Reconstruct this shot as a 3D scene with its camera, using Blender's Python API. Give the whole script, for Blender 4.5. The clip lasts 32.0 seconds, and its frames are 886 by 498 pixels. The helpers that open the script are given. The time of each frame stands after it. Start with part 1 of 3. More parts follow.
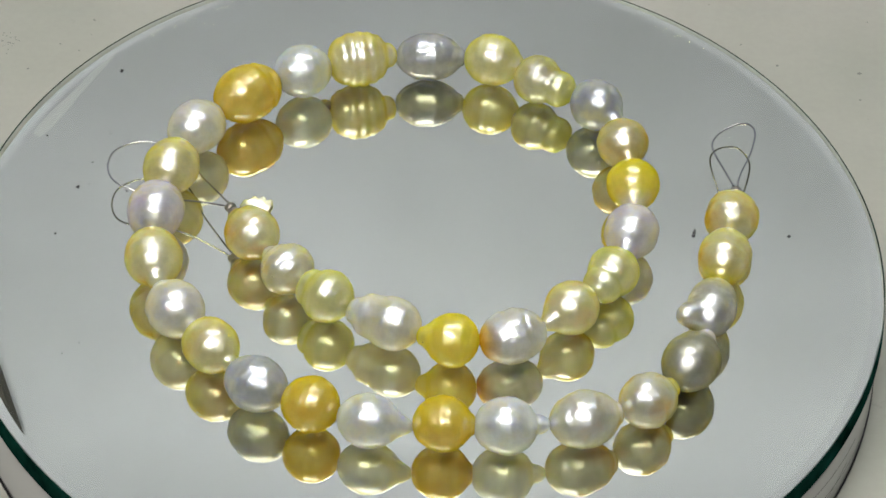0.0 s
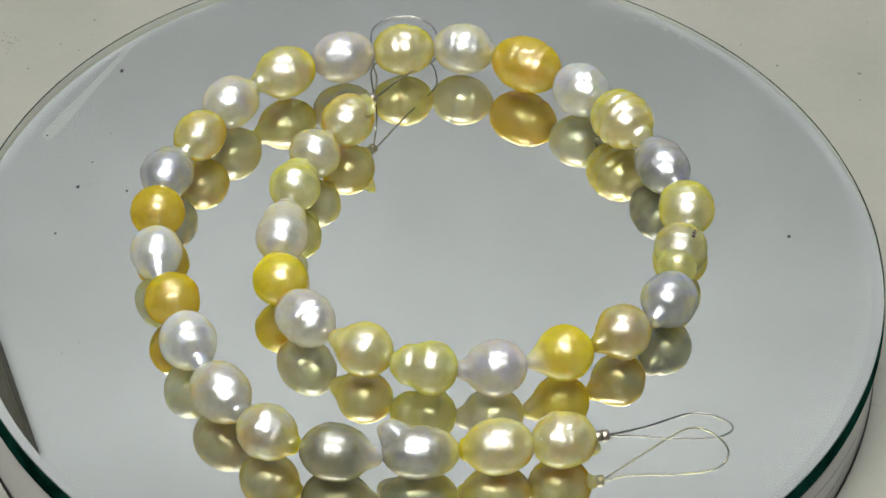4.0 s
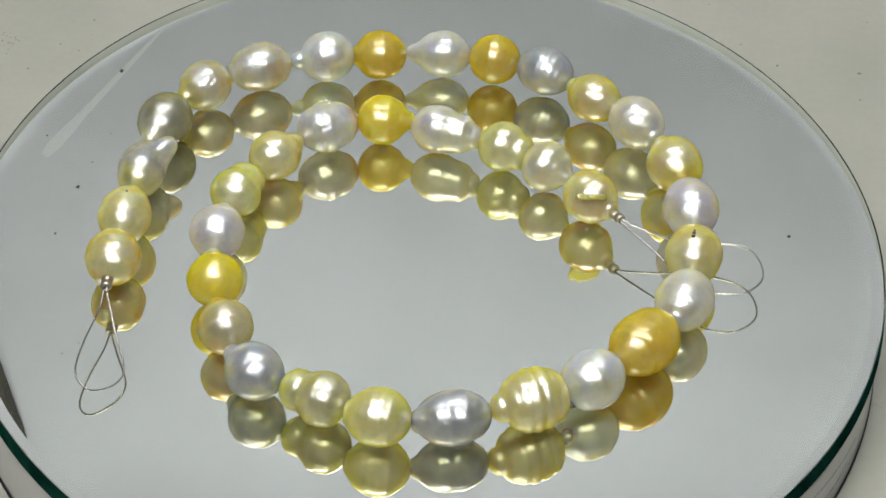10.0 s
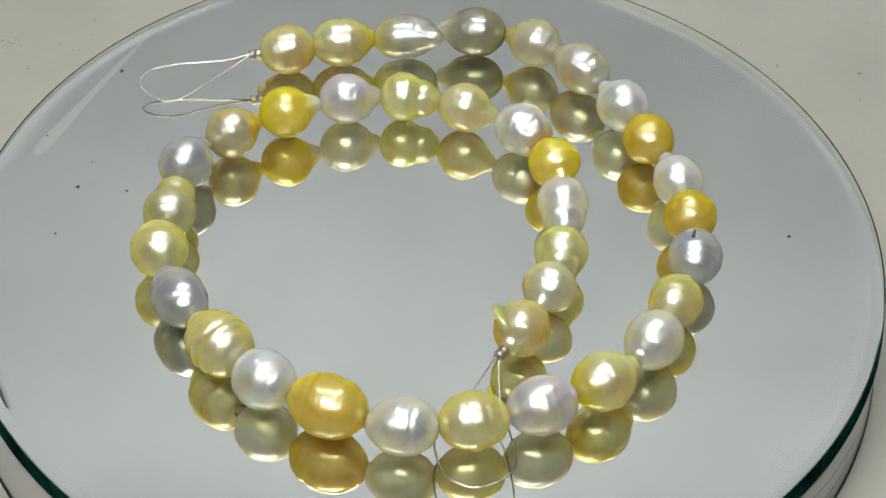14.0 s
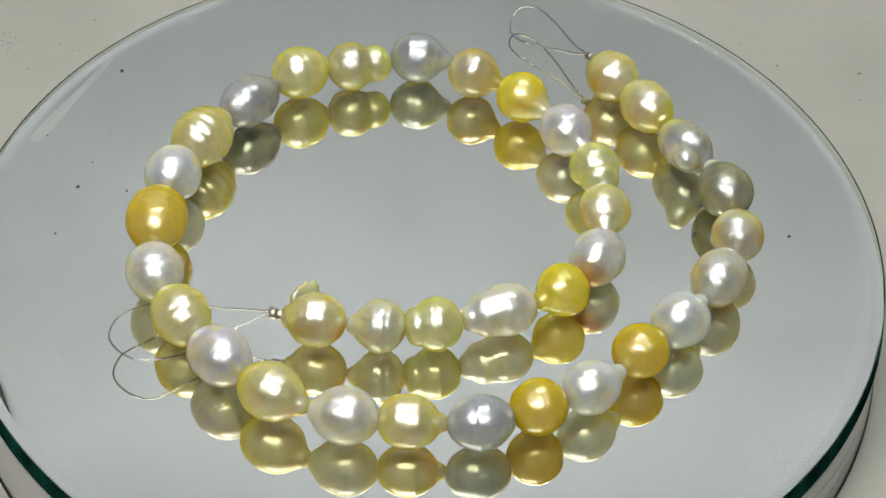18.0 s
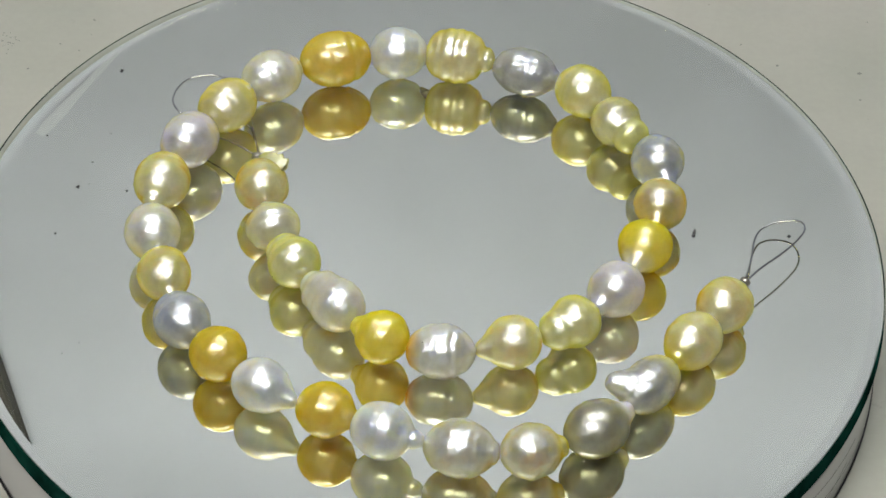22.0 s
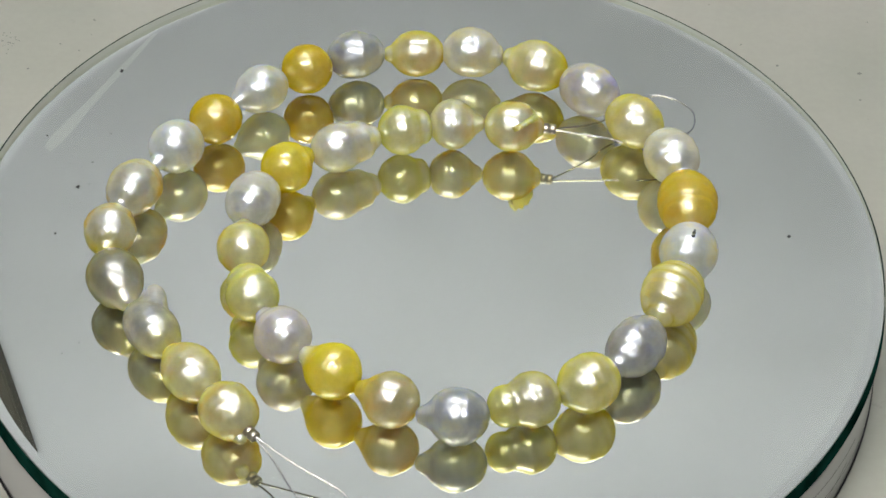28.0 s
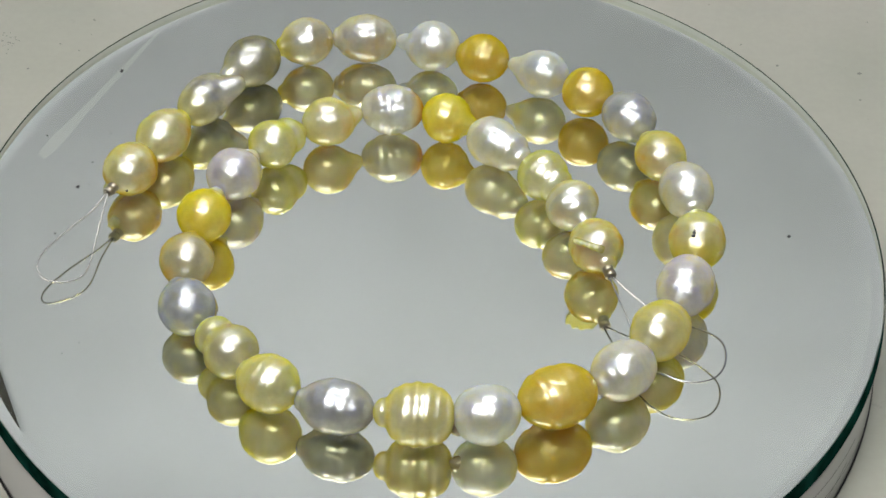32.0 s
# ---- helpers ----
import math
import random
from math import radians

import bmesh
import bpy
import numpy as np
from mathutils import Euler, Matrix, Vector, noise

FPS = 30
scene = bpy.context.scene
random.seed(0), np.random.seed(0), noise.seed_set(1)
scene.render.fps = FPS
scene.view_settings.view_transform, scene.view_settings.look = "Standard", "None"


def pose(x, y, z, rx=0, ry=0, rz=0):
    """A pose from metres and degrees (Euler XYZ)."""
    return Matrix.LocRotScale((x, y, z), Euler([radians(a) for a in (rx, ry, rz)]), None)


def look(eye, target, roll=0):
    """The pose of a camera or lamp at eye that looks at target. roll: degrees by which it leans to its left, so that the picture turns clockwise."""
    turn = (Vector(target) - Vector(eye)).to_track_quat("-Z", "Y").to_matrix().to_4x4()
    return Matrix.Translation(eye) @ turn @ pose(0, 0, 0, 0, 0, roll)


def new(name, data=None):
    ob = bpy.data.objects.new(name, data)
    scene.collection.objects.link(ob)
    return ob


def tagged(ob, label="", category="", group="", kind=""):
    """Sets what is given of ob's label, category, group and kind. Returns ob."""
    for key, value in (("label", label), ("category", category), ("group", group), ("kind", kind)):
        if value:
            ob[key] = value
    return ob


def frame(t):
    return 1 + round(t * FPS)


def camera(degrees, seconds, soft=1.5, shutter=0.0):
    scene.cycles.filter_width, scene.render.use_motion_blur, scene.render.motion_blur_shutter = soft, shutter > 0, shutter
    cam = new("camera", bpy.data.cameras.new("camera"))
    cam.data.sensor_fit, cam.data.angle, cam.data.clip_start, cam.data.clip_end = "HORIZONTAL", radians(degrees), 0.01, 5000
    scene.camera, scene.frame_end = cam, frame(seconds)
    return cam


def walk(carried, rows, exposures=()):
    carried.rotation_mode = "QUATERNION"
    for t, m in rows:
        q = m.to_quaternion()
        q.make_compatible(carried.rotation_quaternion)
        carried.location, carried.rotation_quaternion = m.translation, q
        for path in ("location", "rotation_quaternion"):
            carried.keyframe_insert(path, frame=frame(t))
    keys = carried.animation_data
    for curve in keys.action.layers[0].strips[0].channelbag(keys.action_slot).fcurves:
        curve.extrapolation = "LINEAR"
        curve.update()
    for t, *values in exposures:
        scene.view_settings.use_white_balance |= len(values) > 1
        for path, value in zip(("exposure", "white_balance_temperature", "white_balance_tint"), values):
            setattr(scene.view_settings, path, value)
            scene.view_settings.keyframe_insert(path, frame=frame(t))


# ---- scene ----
# A strand of baroque pearls on a round mirror that turns on a turntable; the camera stands still.
cam = camera(22.2, 32.0, soft=1.6)
EYE = Vector((0.0033, -0.2843, 0.2757))
DOWN = radians(44.25)
STAND = look(EYE, EYE + Vector((0, math.cos(DOWN), -math.sin(DOWN))), 1.87)
walk(cam, [(0.0, STAND), (32.0, STAND)], exposures=((0.0, 0.0), (32.0, 0.0)))

# ---- world and light ----
world = bpy.data.worlds.new("world")
world.use_nodes = True
world.node_tree.nodes["Background"].inputs["Color"].default_value = (0.6, 0.65, 0.7, 1)
world.node_tree.nodes["Background"].inputs["Strength"].default_value = 0.05
scene.world = world
LAMP_GLOW = 29.0
CEILING_FILL_GLOW = 16.5

# ---- sizes, metres ----
GLASS_TOP = 0.0005
SILVER = -0.0009
GLASS_BOTTOM = -0.0034
RADIUS = 0.08045
TABLE_TOP = -0.0182
FLOOR = -0.78
CEILING = 1.95
MM = 0.001
HUB = Vector((-0.0001, 0.0, 0.0))


# ---- materials ----
def srgb(r, g, b):
    f = lambda v: v / 12.92 if v <= 0.04045 else ((v + 0.055) / 1.055) ** 2.4
    return (f(r / 255), f(g / 255), f(b / 255), 1)


def material(name, color, rough=0.5, metal=0.0):
    m = bpy.data.materials.new(name)
    m.use_nodes = True
    b = m.node_tree.nodes["Principled BSDF"]
    b.inputs["Base Color"].default_value = color
    b.inputs["Roughness"].default_value = rough
    b.inputs["Metallic"].default_value = metal
    return m, m.node_tree, b


def noise_node(nt, scale, detail=4.0, vector=None, rough=0.5):
    n = nt.nodes.new("ShaderNodeTexNoise")
    n.inputs["Scale"].default_value = scale
    n.inputs["Detail"].default_value = detail
    n.inputs["Roughness"].default_value = rough
    if vector:
        nt.links.new(vector, n.inputs["Vector"])
    return n.outputs["Fac"]


def ramp(nt, fac, stops):
    r = nt.nodes.new("ShaderNodeValToRGB")
    e = r.color_ramp.elements
    while len(e) < len(stops):
        e.new(0.5)
    for k, (p, c) in enumerate(stops):
        e[k].position, e[k].color = p, c
    nt.links.new(fac, r.inputs["Fac"])
    return r.outputs["Color"]


def mix(nt, fac, a, b, kind="MIX"):
    m = nt.nodes.new("ShaderNodeMix")
    m.data_type, m.blend_type = "RGBA", kind
    for sock, v in ((m.inputs["Factor"], fac), (m.inputs["A"], a), (m.inputs["B"], b)):
        if isinstance(v, bpy.types.NodeSocket):
            nt.links.new(v, sock)
        else:
            sock.default_value = v
    return m.outputs["Result"]


def coords(nt, kind="Object"):
    return nt.nodes.new("ShaderNodeTexCoord").outputs[kind]


def bump(nt, b, height, strength, distance):
    n = nt.nodes.new("ShaderNodeBump")
    n.inputs["Strength"].default_value = strength
    n.inputs["Distance"].default_value = distance
    nt.links.new(height, n.inputs["Height"])
    nt.links.new(n.outputs["Normal"], b.inputs["Normal"])


def grey(v):
    return (v, v, v, 1)


def table_material():
    m, nt, b = material("painted tabletop", grey(0.5), 0.32)
    v = coords(nt)
    cloud = ramp(nt, noise_node(nt, 14, 4, v), [(0.3, srgb(142, 143, 132)), (0.55, srgb(154, 152, 142)), (0.75, srgb(168, 162, 153))])
    grain = ramp(nt, noise_node(nt, 700, 3, v), [(0.3, grey(0.96)), (0.7, grey(1.0))])
    stain = ramp(nt, noise_node(nt, 130, 6, v, 0.7), [(0.24, grey(0.75)), (0.33, grey(1.0))])
    speck = ramp(nt, noise_node(nt, 420, 2, v), [(0.235, grey(0.4)), (0.25, grey(1.0))])
    c = mix(nt, 1.0, cloud, grain, "MULTIPLY")
    c = mix(nt, 0.8, c, stain, "MULTIPLY")
    c = mix(nt, 0.8, c, speck, "MULTIPLY")
    nt.links.new(c, b.inputs["Base Color"])
    bump(nt, b, noise_node(nt, 60, 5, v), 0.15, 0.001)
    return m


def wall_material(name, color):
    m, nt, b = material(name, color, 0.85)
    v = coords(nt)
    c = ramp(nt, noise_node(nt, 2.2, 3, v), [(0.3, tuple(x * 0.86 for x in color[:3]) + (1,)), (0.7, color)])
    c = mix(nt, 1.0, c, ramp(nt, noise_node(nt, 9, 4, v, 0.6), [(0.3, grey(0.93)), (0.65, grey(1.0))]), "MULTIPLY")
    nt.links.new(c, b.inputs["Base Color"])
    bump(nt, b, noise_node(nt, 300, 3, v), 0.2, 0.001)
    return m


def silver_material():
    m, nt, b = material("silvered mirror back", (0.925, 0.923, 0.875, 1), 0.0, 1.0)
    return m


def clear_material(gloss=0.03, tint=(0.985, 0.985, 0.885, 1)):
    """Clear flat glass: lets light through, with a weak mirror image on its face."""
    m = bpy.data.materials.new("clear flat glass")
    m.use_nodes = True
    nt = m.node_tree
    out = nt.nodes["Material Output"]
    nt.nodes.remove(nt.nodes["Principled BSDF"])
    t, g, x = (nt.nodes.new("ShaderNode" + k) for k in ("BsdfTransparent", "BsdfGlossy", "MixShader"))
    # Yellowish tint stands in for warm light in the mirrored pearls' undersides.
    t.inputs["Color"].default_value = tint
    g.inputs["Roughness"].default_value = 0.0
    x.inputs["Fac"].default_value = gloss
    nt.links.new(t.outputs["BSDF"], x.inputs[1])
    nt.links.new(g.outputs["BSDF"], x.inputs[2])
    # thin uneven haze painted on to lift the mirror's darks, with random dust specks
    v = coords(nt)
    d, y = nt.nodes.new("ShaderNodeBsdfDiffuse"), nt.nodes.new("ShaderNodeMixShader")
    d.inputs["Color"].default_value = (0.78, 0.78, 0.8, 1)
    haze = ramp(nt, noise_node(nt, 26, 5, v, 0.6), [(0.3, grey(0.0)), (0.7, grey(0.010))])
    speck = ramp(nt, noise_node(nt, 650, 2, v), [(0.72, grey(0.0)), (0.80, grey(0.12))])
    nt.links.new(mix(nt, 1.0, haze, speck, "ADD"), y.inputs["Fac"])
    nt.links.new(x.outputs["Shader"], y.inputs[1])
    nt.links.new(d.outputs["BSDF"], y.inputs[2])
    nt.links.new(y.outputs["Shader"], out.inputs["Surface"])
    return m


def edge_material():
    m, nt, b = material("green glass edge", (0.006, 0.03, 0.022, 1), 0.8)
    v = coords(nt)
    c = ramp(nt, noise_node(nt, 160, 3, v), [(0.35, (0.002, 0.012, 0.009, 1)), (0.7, (0.008, 0.05, 0.036, 1))])
    nt.links.new(c, b.inputs["Base Color"])
    b.inputs["Specular IOR Level"].default_value = 0.0
    return m


def pearl_material(name, body, second, level, scale, sheen, tail=None, tail_dir=1, tail_from=1.0, gloss=0.085, lustre=0.36, relief=0.05, wrinkle=0.08):
    """Nacre: a translucent tinted skin under a silvery lustre that weakens to the rim. level: share of the second colour; tail: colour of one drilled end."""
    m, nt, b = material(name, body, 0.45)
    v = coords(nt)
    patch = ramp(nt, noise_node(nt, scale, 4, v, 0.6), [(0.60 - 0.3 * level, grey(0.0)), (0.80 - 0.3 * level, grey(1.0))])
    c = mix(nt, patch, body, second)
    if tail:
        sep = nt.nodes.new("ShaderNodeSeparateXYZ")
        nt.links.new(v, sep.inputs[0])
        r = nt.nodes.new("ShaderNodeMapRange")
        r.inputs["From Min"].default_value, r.inputs["From Max"].default_value = tail_from * MM * tail_dir, 5.5 * MM * tail_dir
        nt.links.new(sep.outputs["X"], r.inputs["Value"])
        c = mix(nt, r.outputs["Result"], c, tail)
        sheen_end = r.outputs["Result"]
    fine = ramp(nt, noise_node(nt, 1100, 4, v, 0.65), [(0.3, grey(0.74)), (0.7, grey(1.0))])
    c = mix(nt, 0.35, c, fine, "MULTIPLY")
    nt.links.new(c, b.inputs["Base Color"])
    b.inputs["Subsurface Weight"].default_value = 1.0
    clear = body[2] / body[0]
    b.inputs["Subsurface Radius"].default_value = (1.0, 0.80, 0.08 + 0.16 * clear)
    b.inputs["Subsurface Scale"].default_value = 10.0 * MM
    b.inputs["Specular IOR Level"].default_value = 0.0
    b.inputs["Coat Weight"].default_value = 1.0
    b.inputs["Coat Roughness"].default_value = gloss
    b.inputs["Coat IOR"].default_value = 1.55
    n1, n2, n3 = noise_node(nt, 150, 2, v), noise_node(nt, 380, 3, v), noise_node(nt, 1300, 2, v)
    height = mix(nt, 0.22, mix(nt, 0.35, n1, n2), n3)
    crease = ramp(nt, noise_node(nt, 105, 2, v, 0.4), [(0.44, grey(1.0)), (0.5, grey(0.0)), (0.56, grey(1.0))])
    height = mix(nt, wrinkle, height, crease)
    # growth lines round the drilled axis
    lines = nt.nodes.new("ShaderNodeTexWave")
    for key, val in (("Scale", 190.0), ("Distortion", 5.0), ("Detail", 3.0), ("Detail Scale", 1.2)):
        lines.inputs[key].default_value = val
    nt.links.new(v, lines.inputs["Vector"])
    height = mix(nt, 0.10, height, lines.outputs["Fac"])
    bump(nt, b, height, relief, 0.0014)
    g, x, lw, fall = (nt.nodes.new("ShaderNode" + k) for k in ("BsdfGlossy", "MixShader", "LayerWeight", "MapRange"))
    veil = ramp(nt, noise_node(nt, 330, 4, v, 0.6), [(0.30, grey(0.66)), (0.62, grey(1.0))])
    tint = mix(nt, patch, sheen, tuple(0.86 * p + 0.14 * q for p, q in zip(sheen, second)))
    if tail:
        tint = mix(nt, sheen_end, tint, tuple(0.4 * p + 0.6 * q for p, q in zip(sheen, tail)))
    nt.links.new(mix(nt, 1.0, tint, veil, "MULTIPLY"), g.inputs["Color"])
    g.inputs["Roughness"].default_value = 0.35
    nt.links.new(b.inputs["Normal"].links[0].from_socket, g.inputs["Normal"])
    lw.inputs["Blend"].default_value = 0.5
    for key, val in (("From Min", 0.12), ("From Max", 0.64), ("To Min", lustre), ("To Max", 0.03)):
        fall.inputs[key].default_value = val
    nt.links.new(lw.outputs["Facing"], fall.inputs["Value"])
    nt.links.new(fall.outputs["Result"], x.inputs["Fac"])
    # light that soaks through the skin, warmer the deeper it goes
    deep, soak = nt.nodes.new("ShaderNodeBsdfTranslucent"), nt.nodes.new("ShaderNodeMixShader")
    nt.links.new(mix(nt, 1.0, mix(nt, 1.0, c, c, "MULTIPLY"), (1.7, 1.7, 1.7, 1), "MULTIPLY"), deep.inputs["Color"])
    soak.inputs["Fac"].default_value = 0.30
    nt.links.new(b.outputs["BSDF"], soak.inputs[1])
    nt.links.new(deep.outputs["BSDF"], soak.inputs[2])
    nt.links.new(soak.outputs["Shader"], x.inputs[1])
    nt.links.new(g.outputs["BSDF"], x.inputs[2])
    nt.links.new(x.outputs["Shader"], nt.nodes["Material Output"].inputs["Surface"])
    return m


def sheen_of(c):
    """The lustre colour over a skin colour: silver over pale skins, pale gold over golden ones."""
    lum = 0.3 * c[0] + 0.6 * c[1] + 0.1 * c[2]
    f = min(0.88, 0.54 + 0.5 * lum)
    tone = (0.91, 0.945, 1.0) if c[2] > 0.22 else (0.97, 0.965, 0.92) if c[2] > 0.10 else (1.0, 0.93, 0.62)
    return tuple(f * q for q in tone) + (1,)


def lustre_of(c):
    return 0.66 if c[2] > 0.22 else 0.60 if c[2] > 0.10 else 0.32


# Wall is bluish to cancel the glass's yellow tint in the mirror.
WALL = wall_material("pale plaster", (0.412, 0.431, 0.552, 1))
CEILING_PAINT = wall_material("grey ceiling paint", (0.52, 0.53, 0.60, 1))
DARK_PANEL = wall_material("dark panel", (0.04, 0.038, 0.035, 1))
TABLE = table_material()
SILVERED = silver_material()
CLEAR = clear_material()
# Slightly darker tint puts the bevel's dimmer mirror image into the glass colour.
CLEAR_BEVEL = clear_material(0.004, (0.96, 0.962, 0.872, 1))
PALE_EDGE, _, _b = material("pale edge lining", (0.42, 0.45, 0.49, 1), 0.6)
EDGE = edge_material()
WHITE_PLASTIC, _, _b = material("white gloss plastic", (0.5, 0.5, 0.47, 1), 0.22)
GAP_BACKING_BLACK, _, _b = material("black of gap shadow and backing", (0.01, 0.01, 0.01, 1), 0.7)
STEEL, _, _b = material("steel wire", (0.40, 0.39, 0.37, 1), 0.25, 1.0)
CRIMP, _, _b = material("crimp metal", (0.40, 0.36, 0.29, 1), 0.32, 1.0)
THREAD, _, _b = material("stringing thread", (0.75, 0.73, 0.66, 1), 0.6)
DIRT_AND_REFLECTION_GREY, _, _b = material("grey of dirt and reflected lines", (0.17, 0.17, 0.155, 1), 0.9)
SOOT, _, _b = material("black dust", (0.05, 0.05, 0.05, 1), 1.0)
_b.inputs["Specular IOR Level"].default_value = 0.0
LAMP_CASE, _, _b = material("black lamp case", (0.03, 0.03, 0.03, 1), 0.5)


def glow(name, strength, color):
    m, nt, b = material(name, grey(0.8), 0.6)
    b.inputs["Emission Color"].default_value = color
    b.inputs["Emission Strength"].default_value = strength
    return m


# ---- building helpers ----
def part(name, bm, mat, parent=None, label="", smooth=True):
    me = bpy.data.meshes.new(name)
    for f in bm.faces:
        f.smooth = smooth
    bm.to_mesh(me)
    bm.free()
    me.materials.append(mat)
    ob = new(name, me)
    if parent:
        ob.parent = parent
    if label:
        ob["label"] = label
    return ob


def box(x0, y0, z0, x1, y1, z1, bevel=0.0):
    bm = bmesh.new()
    bmesh.ops.create_cube(bm, size=1)
    for v in bm.verts:
        v.co = Vector(((x0 + x1) / 2 + v.co.x * (x1 - x0), (y0 + y1) / 2 + v.co.y * (y1 - y0), (z0 + z1) / 2 + v.co.z * (z1 - z0)))
    if bevel:
        bmesh.ops.bevel(bm, geom=bm.edges[:], offset=bevel, segments=2, affect="EDGES")
    return bm


def lathe(profile, n=192, closed=False):
    """A surface of revolution about z from (radius, z) points."""
    bm = bmesh.new()
    rings = []
    for r, z in profile:
        if r < 1e-9:
            rings.append([bm.verts.new((0, 0, z))])
        else:
            rings.append([bm.verts.new((r * math.cos(2 * math.pi * k / n), r * math.sin(2 * math.pi * k / n), z)) for k in range(n)])
    pairs = list(zip(rings, rings[1:])) + ([(rings[-1], rings[0])] if closed else [])
    for a, b in pairs:
        for k in range(n):
            j = (k + 1) % n
            if len(a) == 1 and len(b) > 1:
                bm.faces.new((a[0], b[k], b[j]))
            elif len(b) == 1 and len(a) > 1:
                bm.faces.new((a[k], b[0], a[j]))
            elif len(a) > 1:
                bm.faces.new((a[k], b[k], b[j], a[j]))
    bmesh.ops.recalc_face_normals(bm, faces=bm.faces[:])
    return bm


def spline(points, steps=10, closed=False):
    """Points of a smooth curve through the given ones (Catmull-Rom)."""
    p = [Vector(q) for q in points]
    n = len(p)
    out = []
    for i in range(n if closed else n - 1):
        a, b, c, d = (p[(i + k) % n] if closed else p[min(max(i + k, 0), n - 1)] for k in (-1, 0, 1, 2))
        for s in range(steps):
            t = s / steps
            out.append(0.5 * (2 * b + (c - a) * t + (2 * a - 5 * b + 4 * c - d) * t * t + (3 * b - a - 3 * c + d) * t ** 3))
    if not closed:
        out.append(p[-1])
    return out


def tube(points, r, n=8, closed=False):
    bm = bmesh.new()
    rings = []
    m = len(points)
    for i, p in enumerate(points):
        a = points[(i - 1) % m] if closed or i else p
        b = points[(i + 1) % m] if closed or i < m - 1 else p
        t = (b - a).normalized()
        u = t.cross(Vector((0, 0, 1)))
        u = (u if u.length > 1e-4 else t.cross(Vector((1, 0, 0)))).normalized()
        w = u.cross(t)
        rings.append([bm.verts.new(p + r * (u * math.cos(2 * math.pi * k / n) + w * math.sin(2 * math.pi * k / n))) for k in range(n)])
    for i in range(m if closed else m - 1):
        a, b = rings[i], rings[(i + 1) % m]
        for k in range(n):
            j = (k + 1) % n
            bm.faces.new((a[k], a[j], b[j], b[k]))
    if not closed:
        bm.faces.new(rings[0][::-1])
        bm.faces.new(rings[-1])
    return bm


def empty(name, place=(0, 0, 0)):
    ob = new(name)
    ob.location = place
    return ob


# ---- the room ----
def room():
    x0, x1, y0, y1 = -1.9, 1.9, -1.7, 1.3
    t = 0.1
    for name, bm in (("wall_north", box(x0 - t, y1, FLOOR, x1 + t, y1 + t, CEILING)), ("wall_south", box(x0 - t, y0 - t, FLOOR, x1 + t, y0, CEILING)),
                     ("wall_west", box(x0 - t, y0, FLOOR, x0, y1, CEILING)), ("wall_east", box(x1, y0, FLOOR, x1 + t, y1, CEILING))):
        tagged(part(name, bm, WALL, smooth=False), "plain pale plaster wall of the room", "wall", kind="structure")
    tagged(part("ceiling", box(x0 - t, y0 - t, CEILING, x1 + t, y1 + t, CEILING + t), CEILING_PAINT, smooth=False), "plain pale plaster ceiling", "ceiling", kind="structure")
    tagged(part("floor", box(x0 - t, y0 - t, FLOOR - t, x1 + t, y1 + t, FLOOR), wall_material("grey floor", (0.12, 0.115, 0.11, 1)), smooth=False), "plain grey floor", "floor", kind="structure")


def work_table():
    table = tagged(empty("table", (0, 0.1, FLOOR)), "pale painted table with stains and specks", "table")
    h = TABLE_TOP - FLOOR
    top = part("tabletop", box(-0.8, -0.5, h - 0.03, 0.8, 0.5, h, 0.003), TABLE, table, "pale grey painted top with dirty specks", smooth=False)
    for x in (-0.74, 0.74):
        for y in (-0.44, 0.44):
            part("leg", box(x - 0.025, y - 0.025, 0, x + 0.025, y + 0.025, h - 0.03, 0.003), TABLE, table, smooth=False)


def dirt_specks():
    """Small flat crumbs and smudges of dirt on the tabletop."""
    rng = random.Random(4)
    spots = [(x, y, r) for x, y, r in DIRT]
    for _ in range(60):
        spots.append((rng.uniform(-200, 200), rng.uniform(90, 300), rng.uniform(0.06, 0.22)))
    for _ in range(26):
        spots.append((-87.0 + rng.gauss(0, 1.2), 74.2 + rng.gauss(0, 1.4), rng.uniform(0.08, 0.2)))
    bm = bmesh.new()
    for x, y, r in spots:
        n = 9
        ring = []
        for k in range(n):
            a = 2 * math.pi * k / n
            q = r * rng.uniform(0.6, 1.2)
            ring.append(bm.verts.new(((x + q * 1.2 * math.cos(a)) * MM, (y + q * math.sin(a)) * MM, TABLE_TOP + 0.00003)))
        top = bm.verts.new((x * MM, y * MM, TABLE_TOP + 0.00003 + 0.25 * r * MM))
        for k in range(n):
            bm.faces.new((ring[k], ring[(k + 1) % n], top))
    tagged(part("dirt_specks", bm, DIRT_AND_REFLECTION_GREY), "small dark specks of dirt on the tabletop", "dirt", kind="stuff")


# dust on the clear glass right before the lens: offset to the right and down, and radius, as seen at one metre, millimetres
DUST = ((-142.2, -78.9, 0.85), (153.2, -5.5, 0.85), (-161.7, -27.5, 0.75), (-156.7, -28.8, 0.45), (-155.2, -38.5, 0.5), (-140.0, -25.8, 0.65), (-171.7, -7.0, 0.7), (-168.2, 4.0, 0.45), (-147.0, -51.1, 0.5),
        (-175.2, -50.3, 0.55), (-180.2, -21.3, 0.3), (-179.8, -19.0, 0.3), (-174.7, -28.8, 0.35), (-160.7, -20.5, 0.3), (-165.0, -38.0, 0.33), (-168.7, 46.3, 0.6), (-161.2, 41.6, 0.45), (-9.0, 41.3, 0.32),
        (-75.6, 12.3, 0.3), (-142.5, -63.6, 0.35), (111.2, -7.2, 0.8), (110.9, -5.8, 0.9), (111.6, -8.4, 0.6))


